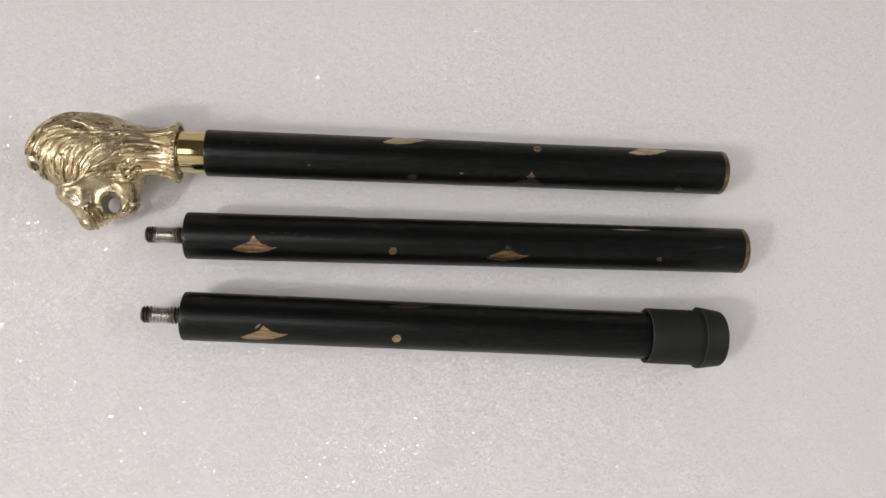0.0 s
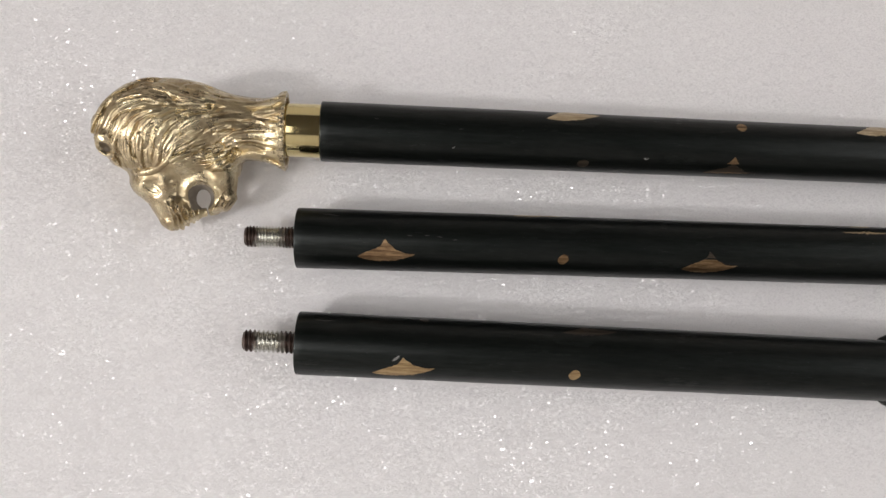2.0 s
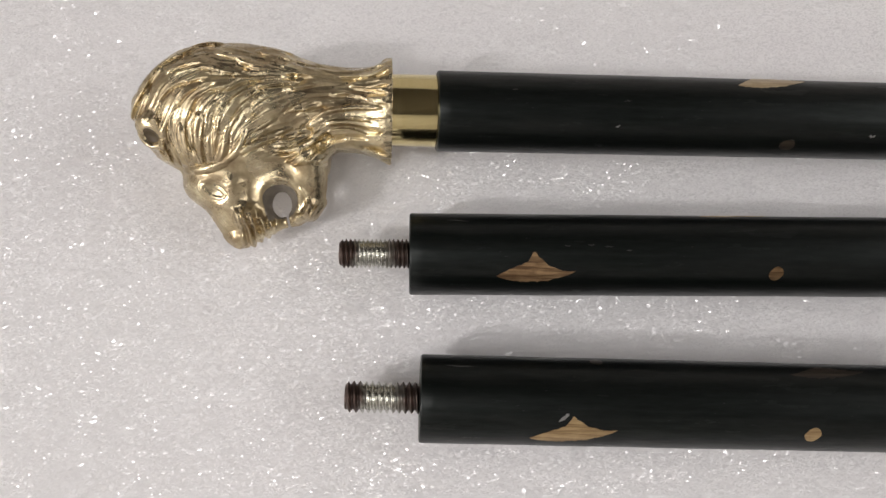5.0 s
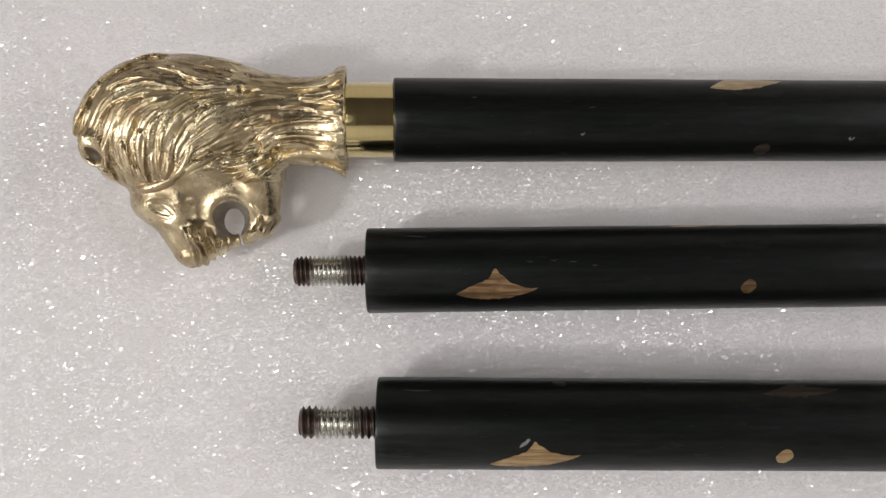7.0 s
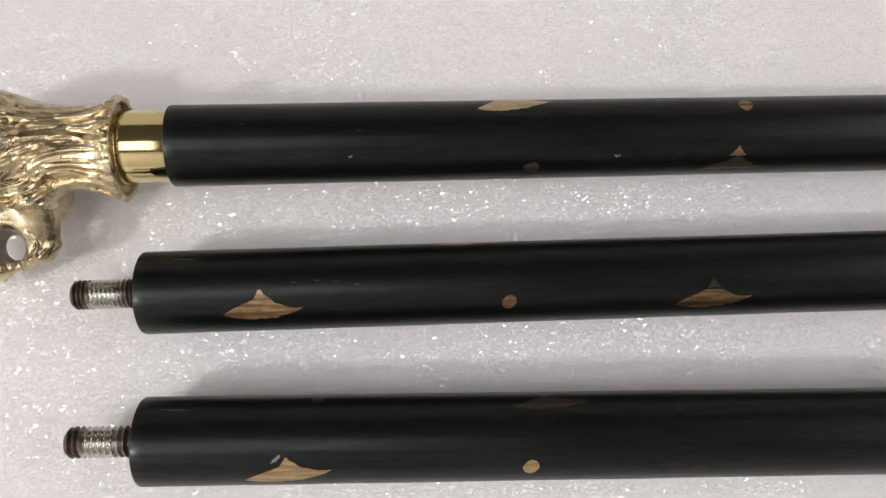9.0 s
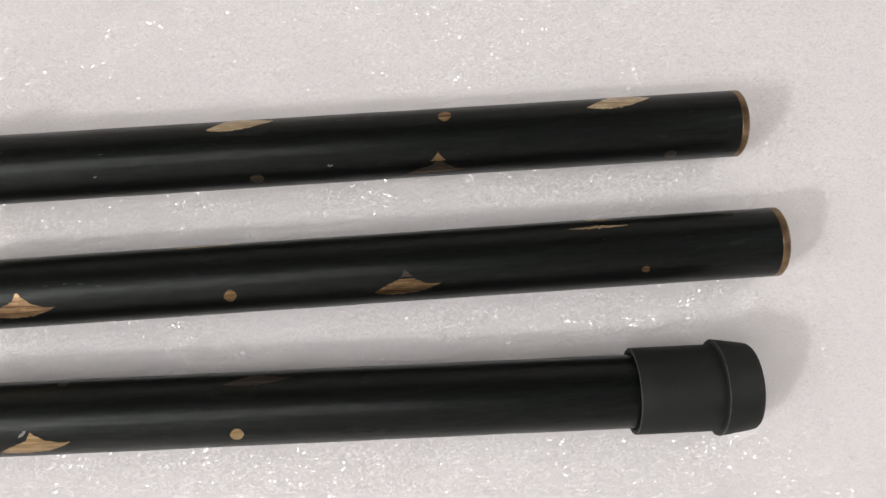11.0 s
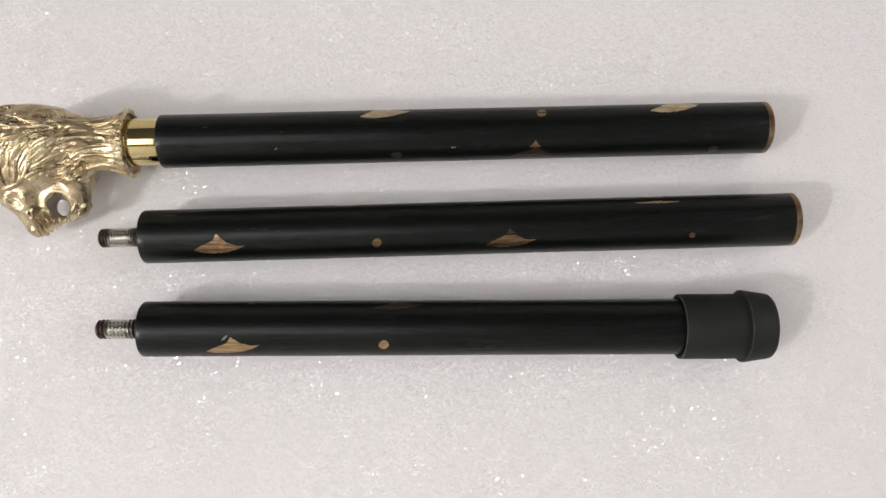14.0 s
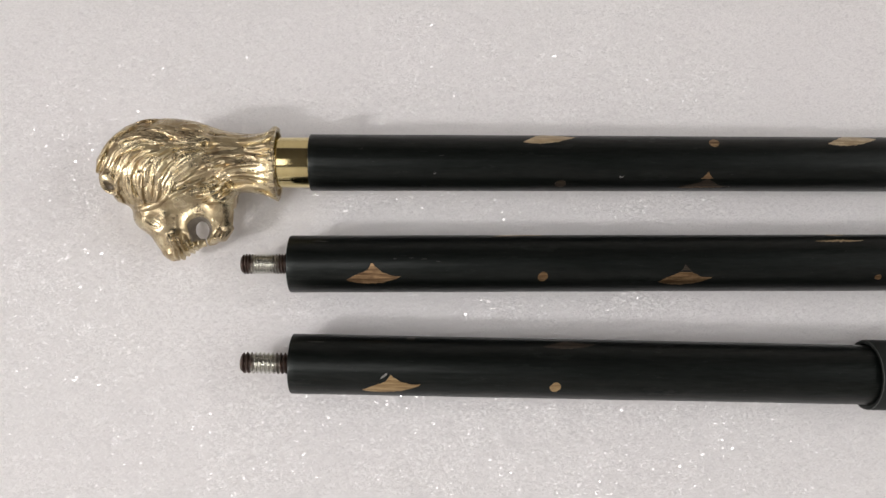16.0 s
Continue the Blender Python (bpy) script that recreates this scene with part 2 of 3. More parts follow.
# ---------------------------------------------------------------- an unseen room, closed all round, its tones set for bounce
structure("floor", box_bm(-2.2, 2.34, -2.2, 2.2, -0.12, -0.02), FLOOR, "plain pale floor below the foam sheet", "floor")
# added overhead and darkened so the wood and brass mirror little
structure("ceiling", box_bm(-2.2, 2.34, -2.2, 2.2, 2.3, 2.34), CEILING, "unseen ceiling, kept dark to dim the reflections from above", "ceiling")
structure("wall_north", box_bm(-2.2, 2.34, 2.2, 2.3, -0.12, 2.34), WALL, "plain warm grey painted wall", "wall")
structure("wall_south", box_bm(-2.2, 2.34, -2.3, -2.2, -0.12, 2.34), PALE_WALL, "plain pale painted wall", "wall")
structure("wall_east", box_bm(2.34, 2.44, -2.3, 2.3, -0.12, 2.34), WALL, "plain warm grey painted wall", "wall")
structure("wall_west", box_bm(-2.3, -2.2, -2.3, 2.3, -0.12, 2.34), WALL, "plain warm grey painted wall", "wall")


def value_noise(nx, ny, cell, rng):
    """Smooth random heights on a grid, in -1..1; cell: grid steps per bump."""
    gx, gy = int(nx / cell) + 3, int(ny / cell) + 3
    g = rng.uniform(-1, 1, (gx, gy))
    x, y = np.arange(nx) / cell, np.arange(ny) / cell
    ix, iy = x.astype(int), y.astype(int)
    fx, fy = x - ix, y - iy
    fx, fy = (fx * fx * (3 - 2 * fx))[:, None], (fy * fy * (3 - 2 * fy))[None, :]
    a, b = g[np.ix_(ix, iy)], g[np.ix_(ix + 1, iy)]
    c, d = g[np.ix_(ix, iy + 1)], g[np.ix_(ix + 1, iy + 1)]
    return (a * (1 - fx) + b * fx) * (1 - fy) + (c * (1 - fx) + d * fx) * fy


def foam_sheet():
    """A soft white packing sheet, 20 mm thick, with its fine cells as relief where the camera passes."""
    rng = np.random.default_rng(5)
    fine_x, fine_y = np.arange(-0.20, 0.42, 0.0013), np.arange(-0.19, 0.24, 0.0013)
    xs = np.concatenate([np.linspace(-0.8, -0.205, 24), fine_x, np.linspace(0.425, 1.0, 24)])
    ys = np.concatenate([np.linspace(-0.8, -0.195, 24), fine_y, np.linspace(0.245, 0.85, 24)])
    nx, ny = len(xs), len(ys)
    h = 0.00003 * value_noise(nx, ny, 2.3, rng) + 0.00003 * value_noise(nx, ny, 5.0, rng) + 0.00008 * value_noise(nx, ny, 22.0, rng)
    top = np.stack([np.repeat(xs, ny), np.tile(ys, nx), (h - 0.0002).ravel()], 1)
    i = np.arange(nx * ny).reshape(nx, ny)
    quads = np.stack([i[:-1, :-1], i[1:, :-1], i[1:, 1:], i[:-1, 1:]], -1).reshape(-1, 4)
    rim = np.concatenate([i[:, 0], i[-1, 1:], i[-2::-1, -1], i[0, -2:0:-1]])
    low = top[rim].copy()
    low[:, 2] = -0.02
    base = nx * ny + np.arange(len(rim))
    side = np.stack([np.roll(rim, -1), rim, base, np.roll(base, -1)], 1)
    mesh = bpy.data.meshes.new("foam_sheet")
    mesh.from_pydata(np.concatenate([top, low]).tolist(), [], quads.tolist() + side.tolist() + [base[::-1].tolist()])
    mesh.polygons.foreach_set("use_smooth", np.concatenate([np.ones(len(quads), bool), np.zeros(len(side) + 1, bool)]))
    mesh.materials.append(FOAM)
    return tagged(new("foam_sheet", mesh), "white sparkling packing foam sheet under the cane parts", "foam sheet", kind="structure")


foam_sheet()


# ---------------------------------------------------------------- the walking cane, taken apart in three
R = 0.012


def section(name, start, end, label):
    """An Empty on the axis of a cane section, its x axis along the shaft."""
    ex = (Vector(end) - Vector(start)).normalized()
    ey = Vector((0, 0, 1)).cross(ex).normalized()
    ez = ex.cross(ey)
    ob = new(name)
    ob.matrix_world = Matrix.Translation(start) @ Matrix((ex, ey, ez)).transposed().to_4x4()
    return tagged(ob, label, "cane section", "sections of the walking cane")


def shaft_bm(length, ring=0.0):
    """A turned wooden shaft with softened ends, long enough to see its slight unevenness."""
    e = 0.0007
    stop = length - ring
    xs = [e + (stop - 2 * e) * k / 90 for k in range(91)]
    rows = [(0.0, 0.0), (0.0, R - e), (e * 0.3, R - e * 0.3)] + [(x, R) for x in xs]
    rows += [(stop - e * 0.3, R - (e * 0.3 if not ring else 0)), (stop, R - (e if not ring else 0.00003)), (stop, 0.0)]
    return lathe(rows, 96, wobble=0.006)


def end_ring_bm(length, width=0.0028):
    r = R + 0.00005
    return lathe([(length - width, R - 0.002), (length - width, r - 0.0001), (length - width + 0.0002, r), (length - 0.0006, r), (length - 0.0001, r - 0.0005),
                  (length, r - 0.0012), (length, 0.0055), (length - 0.004, 0.0045), (length - 0.004, 0.0)], 96)


def stud_bm(length=0.0203, r=0.0043, pitch=0.00132, depth=0.0008):
    """A threaded steel stud pointing to -x; the thread is a true helix."""
    bm = bmesh.new()
    steps, seg = 200, 48
    rings = []
    for k in range(steps + 1):
        x = -length + (length + 0.002) * k / steps
        ring = []
        for i in range(seg):
            a = 2 * math.pi * i / seg
            s = abs(((x / pitch + i / seg) % 1.0) * 2 - 1)
            rr = r - depth * min(1.0, max(0.0, (s - 0.12) * 1.35))
            rr = min(rr, r - 0.0011 + max(0.0, (x + length)) * 1.1)
            ring.append(bm.verts.new((x, rr * math.sin(a), rr * math.cos(a))))
        rings.append(ring)
    for a, b in zip(rings, rings[1:]):
        for i in range(seg):
            j = (i + 1) % seg
            bm.faces.new((a[i], a[j], b[j], b[i]))
    bm.faces.new(rings[0])
    bm.faces.new(rings[-1][::-1])
    bmesh.ops.recalc_face_normals(bm, faces=bm.faces)
    smooth_faces(bm, 60)
    return bm


def on_shaft(s, deg, lift=0.0):
    a = radians(deg)
    return (s, (R + lift) * math.sin(a), (R + lift) * math.cos(a))


def strip_bm(lower, upper, columns=44, rows=5, proud=0.00012):
    """A patch let into the shaft between two edges, each a function of k in 0..1 that gives (along, degrees)."""
    bm = bmesh.new()
    grid, skirt = [], []
    for c in range(columns + 1):
        k = c / columns
        (sa, da), (sb, db) = lower(k), upper(k)
        grid.append([bm.verts.new(on_shaft(sa + (sb - sa) * r / rows, da + (db - da) * r / rows, proud)) for r in range(rows + 1)])
    for a, b in zip(grid, grid[1:]):
        for r in range(rows):
            bm.faces.new((a[r], b[r], b[r + 1], a[r + 1]))
    edges = [e for e in bm.edges if e.is_boundary]
    down = bmesh.ops.extrude_edge_only(bm, edges=edges)["geom"]
    for v in down:
        if isinstance(v, bmesh.types.BMVert):
            v.co.y, v.co.z = v.co.y * 0.985, v.co.z * 0.985
    bmesh.ops.remove_doubles(bm, verts=bm.verts, dist=0.00001)
    bmesh.ops.recalc_face_normals(bm, faces=bm.faces)
    smooth_faces(bm)
    return bm


def peak_inlay(s0, d0, s1, d1, peak_s, peak_d, belly_d, sag=0.35, seed=0, cut=None, tip=False):
    """An inlay like a small mountain: two drawn-out tips, a concave rise to the peak and a rounded belly."""
    rng = random.Random(seed)
    rough = [rng.uniform(-1, 1) for _ in range(40)]

    def uneven(k, amount):
        x = k * 38
        i = int(x)
        return amount * (rough[i] * (1 - x + i) + rough[i + 1] * (x - i)) * math.sin(math.pi * k)

    def base(k):
        return s0 + (s1 - s0) * k, d0 + (d1 - d0) * k

    kp = (peak_s - s0) / (s1 - s0)

    def lower(k):
        s, d = base(k)
        return s / 1000, d + (belly_d - (d0 + d1) / 2) * math.sin(math.pi * k) ** 0.8 + uneven(k, 1.7)

    def upper(k):
        s, d = base(k)
        rise = k / kp if k < kp else (1 - k) / (1 - kp)
        lift = rise ** (1.0 + 1.6 * sag)
        if k < kp and sag > 0.5:        # the shoulder on one side of the peak
            lift = 0.50 * (1 - (1 - rise) ** 2.0) + 0.50 * rise ** 9
        return s / 1000, d + (peak_d - (d0 + (d1 - d0) * kp)) * lift + uneven(k, 1.7)

    def level(height, k):
        s, d = upper(k)
        return s, min(d, height)

    if cut is None:
        return strip_bm(lower, upper)
    if not tip:
        return strip_bm(lower, lambda k: level(cut, k))
    wide = 0.4 * (peak_d - cut) / (peak_d - d0)

    def across(k):
        return kp + wide * (2 * k - 1) * 0.7
    return strip_bm(lambda k: (upper(across(k))[0], min(cut + 3, upper(across(k))[1] - 0.5)), lambda k: upper(across(k)), 12, 3)


def dot_inlay(s, deg, radius=2.1, seed=0):
    rng = random.Random(seed)
    ph = rng.uniform(0, 6)
    per = math.degrees(1 / (R * 1000))

    def edge(sign):
        def at(k):
            a = math.pi * k
            rr = radius * (1 + 0.07 * math.sin(2 * a * sign + ph) + 0.05 * math.sin(3 * a + ph))
            return (s - rr * math.cos(a)) / 1000, deg + sign * rr * math.sin(a) * per
        return at

    return strip_bm(edge(-1), edge(1), 18, 4)


def scratch_bm(s0, d0, s1, d1, width=1.2):
    """A thin rubbed line in the stain, drawn out to points."""
    def edge(sign):
        def at(k):
            wave = 0.35 * math.sin(9 * k + s0)
            return (s0 + (s1 - s0) * k) / 1000, d0 + (d1 - d0) * k + wave + sign * width * math.sin(math.pi * k) ** 0.7
        return at
    return strip_bm(edge(-1), edge(1), 16, 2, 0.00005)


def chips_bm(spots, seed=0):
    """Tiny chips in the stain round (along, degrees, reach) spots, each a few ragged flakes."""
    rng = random.Random(seed)
    bm = bmesh.new()
    for s, deg, reach in spots:
        for _ in range(int(3 + reach * 3)):
            cs, cd = s + rng.uniform(-0.7, 0.7) * reach, deg + rng.uniform(-2.4, 2.4) * reach
            size, turn = rng.uniform(0.16, 0.34), rng.uniform(0, 6.3)
            ring = []
            for i in range(6):
                r = size * rng.uniform(0.5, 1.3)
                ring.append(bm.verts.new(on_shaft((cs + 1.5 * r * math.cos(turn + i * 1.047)) / 1000, cd + 4.2 * r * math.sin(turn + i * 1.047), 0.00006)))
            low = [bm.verts.new((v.co.x, v.co.y * 0.98, v.co.z * 0.98)) for v in ring]
            bm.faces.new(ring)
            for i in range(6):
                bm.faces.new((ring[i], low[i], low[(i + 1) % 6], ring[(i + 1) % 6]))
    bmesh.ops.recalc_face_normals(bm, faces=bm.faces)
    return bm


# ---- the brass handle: a solid built as one distance field, then covered in carved hair
def smin(a, b, k):
    h = np.clip(0.5 + 0.5 * (b - a) / k, 0, 1)
    return b * (1 - h) + a * h - k * h * (1 - h)


def ellipsoid(u, v, w, c, r, turn=0.0):
    ca, sa = math.cos(radians(turn)), math.sin(radians(turn))
    du, dv = u - c[0], v - c[1]
    x, y, z = (du * ca + dv * sa) / r[0], (-du * sa + dv * ca) / r[1], (w - c[2]) / r[2]
    k0 = np.sqrt(x * x + y * y + z * z) + 1e-6
    k1 = np.sqrt((x / r[0]) ** 2 + (y / r[1]) ** 2 + (z / r[2]) ** 2) + 1e-9
    return k0 * (k0 - 1) / k1


def cone(u, v, w, a, b, ra, rb, flat=1.0):
    """A rounded cone from a to b; flat squeezes it across the profile."""
    ab = [b[i] - a[i] for i in range(3)]
    pu, pv, pw = u - a[0], v - a[1], (w - a[2]) / flat
    t = np.clip((pu * ab[0] + pv * ab[1] + pw * ab[2]) / sum(x * x for x in ab), 0, 1)
    return np.sqrt((pu - t * ab[0]) ** 2 + (pv - t * ab[1]) ** 2 + (pw - t * ab[2]) ** 2) - (ra + t * (rb - ra))


# hair runs: place in the profile (mm) and the way the hair lies there
HAIR = [((-78, -2), (0.38, 0.92)), ((-79, 2), (0.38, 0.92)), ((-75, 5), (0.74, 0.67)), ((-70, 8), (0.94, 0.34)), ((-63, 8), (0.99, -0.16)),
        ((-73, -1), (0.45, 0.89)), ((-67, 4), (0.88, 0.48)), ((-60, 7), (1, -0.083)), ((-67, 12), (0.96, 0.26)), ((-63, 13), (0.95, -0.32)),
        ((-52, 15), (0.99, -0.16)), ((-45, 11), (0.97, -0.24)), ((-54, 10), (0.97, -0.24)), ((-40, 12), (0.95, -0.32)), ((-33, 10), (0.97, -0.24)),
        ((-45, 6), (1, 0)), ((-36, 5), (1, 0)), ((-69, -16), (-0.16, 0.99)), ((-72, -9), (-0.077, 1)), ((-69, -5), (0.24, 0.97)), ((-65, -14), (-0.083, 1)),
        ((-63, -6), (0.15, 0.99)), ((-60, -2), (0.57, 0.82)), ((-58, -11), (0.24, 0.97)), ((-56, -3), (0.51, 0.86)), ((-51, 0), (0.78, 0.62)),
        ((-47, 4), (0.96, 0.26)), ((-56, 2), (0.75, 0.66)), ((-74, -14), (-0.45, 0.89))]
HAIR += [((-54, -11), (0.71, 0.71)), ((-50, -6), (0.82, 0.57)), ((-44, -1), (0.86, 0.51)), ((-39, 2), (0.96, 0.26)), ((-52, -14), (0.97, 0.24)),
        ((-44, -12), (1, 0)), ((-44, -7), (0.97, 0.24)), ((-38, -10), (0.91, 0.41)), ((-36, -7), (0.78, 0.62)), ((-32, -4), (0.91, 0.41)),
        ((-36, -3), (0.86, 0.51)), ((-40, -15), (0.86, 0.51)), ((-34, -11), (0.71, 0.71)), ((-30, -7), (1, 0.083)), ((-31, 0), (1, 0.083)),
        ((-24, 3), (1, -0.077)), ((-22, -4), (1, -0.083)), ((-23, -8), (0.99, -0.16)), ((-24, -11), (0.97, -0.24)), ((-17, -14), (0.91, -0.42)),
        ((-16, -2), (1, -0.083)), ((-22, 6), (1, 0)), ((-16, 10), (0.93, 0.36)), ((-23, 10), (0.99, 0.16))]


class Relief:
    """A height map over the profile plane (mm), into which strands, ridges and bumps are pressed."""
    STEP, U0, V0, NU, NV = 0.125, -94.0, -48.0, 666, 576

    def __init__(self):
        self.h = np.zeros((self.NU, self.NV))

    def dab(self, u, v, radius, height, soft=2.0):
        n = int(radius / self.STEP) + 1
        i, j = int((u - self.U0) / self.STEP), int((v - self.V0) / self.STEP)
        if i - n < 0 or j - n < 0 or i + n + 1 > self.NU or j + n + 1 > self.NV:
            return
        x = self.U0 + np.arange(i - n, i + n + 1)[:, None] * self.STEP - u
        y = self.V0 + np.arange(j - n, j + n + 1)[None, :] * self.STEP - v
        bump = height * np.clip(1 - (x * x + y * y) / radius ** 2, 0, 1) ** (1 / soft)
        view = self.h[i - n:i + n + 1, j - n:j + n + 1]
        np.maximum(view, bump, out=view)

    def line(self, points, radius, height, taper=True):
        total = len(points)
        for k, (u, v) in enumerate(points):
            f = math.sin(math.pi * (k + 0.5) / total) ** 0.5 if taper else 1.0
            self.dab(u, v, radius * (0.35 + 0.65 * f), height * f)

    def sample(self, u, v):
        x = np.clip((u - self.U0) / self.STEP, 0, self.NU - 2)
        y = np.clip((v - self.V0) / self.STEP, 0, self.NV - 2)
        i, j = x.astype(int), y.astype(int)
        fx, fy = x - i, y - j
        h = self.h
        return (h[i, j] * (1 - fx) + h[i + 1, j] * fx) * (1 - fy) + (h[i, j + 1] * (1 - fx) + h[i + 1, j + 1] * fx) * fy


def hair_edge(u):
    """The line in the profile below which the bare face begins."""
    return np.interp(u, [-90, -75, -71, -62, -57, -54, -46, -41, -35, -31.5, -29], [-15, -17.5, -18.2, -17.0, -13.0, -16.4, -15.2, -17.0, -16.5, -17.5, -22])


def carve_hair(relief):
    """Strands drawn out along the lie of the hair: random grain, smeared far along the flow, at three widths."""
    n = relief.h.shape
    u = relief.U0 + np.arange(n[0])[:, None] * relief.STEP + np.zeros(n)
    v = relief.V0 + np.arange(n[1])[None, :] * relief.STEP + np.zeros(n)
    wu, wv = np.zeros(n), np.zeros(n)
    for (cu, cv), (du, dv) in HAIR:
        g = 1 / ((u - cu) ** 2 + (v - cv) ** 2 + 5.0) ** 1.7
        wu, wv = wu + g * du, wv + g * dv
    size = np.hypot(wu, wv) + 1e-12
    wu, wv = wu / size, wv / size
    rng = np.random.default_rng(4)
    # three random grains: locks, strands and single hairs
    grains = [value_noise(n[0], n[1], 20.0, rng), value_noise(n[0], n[1], 10.5, rng), value_noise(n[0], n[1], 5.0, rng)]
    sums = [np.zeros(n) for _ in grains]
    for way in (1, -1):
        i, j = np.indices(n).astype(float)
        for k in range(76):
            a, b = np.clip(i.round().astype(int), 0, n[0] - 1), np.clip(j.round().astype(int), 0, n[1] - 1)
            fade = (math.cos(math.pi * k / 76) + 1) / 2
            for total, grain in zip(sums, grains):
                total += fade * grain[a, b]
            i, j = i + way * wu[a, b], j + way * wv[a, b]
    lock, strand, single = [t / t.std() for t in sums]
    groove = np.minimum(1, np.abs(lock) * 1.6) ** 0.6 - 0.8
    split = np.minimum(1, np.abs(strand) * 1.6) ** 0.6 - 0.8
    ridge = 0.55 * np.tanh(2.0 * lock) + 0.95 * groove + 0.36 * np.tanh(1.6 * strand) + 0.70 * split + 0.18 * np.tanh(1.3 * single)
    parting = np.abs(v - 7.0 - 0.02 * (u + 55)) + np.maximum(0, np.abs(u + 52) - 11)
    ridge -= 0.9 * np.exp(-(parting / 0.9) ** 2)
    neck = np.clip((u + 33) / 6, 0, 1)
    ridge = ridge * (1 - neck) + neck * (0.15 * np.tanh(1.3 * lock) + 0.85 * np.tanh(2.0 * strand) + 0.45 * split + 0.16 * single)
    cover = np.clip((v - hair_edge(u)) / 1.2 + 0.5, 0, 1)
    bare = np.clip((np.hypot(u + 81.2, v + 10.2) - 3.6) / 1.5, 0, 1)
    relief.h = (0.62 + 0.72 * ridge) * cover * bare


def carve_face(relief):
    def run(a, b, bend, n=60):
        return [(a[0] + (b[0] - a[0]) * k / n - bend * (b[1] - a[1]) * math.sin(math.pi * k / n) / 10, a[1] + (b[1] - a[1]) * k / n + bend * (b[0] - a[0]) * math.sin(math.pi * k / n) / 10)
                for k in range(n + 1)]
    relief.line(run((-72.5, -19.3), (-59.4, -17.0), -0.4, 120), 1.35, 1.05)              # brow, the edge of the fringe
    relief.line(run((-60.6, -17.2), (-54.0, -7.6), -1.2, 120), 1.0, 1.1)
    lean, squash = math.cos(radians(-24)), math.sin(radians(-24))

    def round_eye(wide, tall, start, stop):
        ring = []
        for a in np.linspace(start, stop, 120):
            x, y = wide * math.cos(a), tall * math.sin(a)
            ring.append((-63.7 + x * lean - y * squash, -24.9 + x * squash + y * lean))
        return ring
    relief.line(round_eye(4.7, 2.7, 0.3, 3.0), 0.8, 0.16)                               # fold above the eye
    relief.line(round_eye(3.4, 1.3, 0.0, 3.2), 0.55, 0.30)                                # upper lid
    relief.line(round_eye(3.4, 1.6, 3.2, 6.3), 0.55, 0.20)                                # lower lid
    relief.dab(-40.4, -32.6, 1.7, 0.7)                                                   # bead of the lower lip
    n = relief.h.shape
    u = relief.U0 + np.arange(n[0])[:, None] * relief.STEP + np.zeros(n)
    v = relief.V0 + np.arange(n[1])[None, :] * relief.STEP + np.zeros(n)
    rng = np.random.default_rng(8)
    uneven = value_noise(n[0], n[1], 14.0, rng)

    def ridges(across, width, depth, inside, soft=1.6):
        """Parallel ridges where inside (mm from the border) is positive."""
        wave = 0.5 + 0.5 * np.cos(2 * math.pi * across / width + 0.9 * uneven)
        relief.h += depth * (0.35 + 0.65 * wave ** 0.7 + 0.15 * uneven) * np.clip(inside / soft, 0, 1)

    lean = u + 0.30 * (v + 31) + 0.008 * (v + 31) ** 2
    muzzle = np.minimum(np.minimum(lean + 59.4, -45.6 - u), -29.4 - v - 0.05 * (u + 54))
    ridges(lean + 0.4, 2.3, 1.35, muzzle, 3.4)                                                     # whisker ridges
    chin = np.minimum(np.minimum(u + 40.4, -28.4 - v + 0.28 * (u + 36)), -29.5 - u)
    ridges(u - 0.5 * v, 1.7, 0.4, chin)                                                  # chin tuft
    relief.line(run((-39.6, -23.5), (-40.2, -33.2), 2.6), 0.9, 0.6)              # lip of the lower jaw


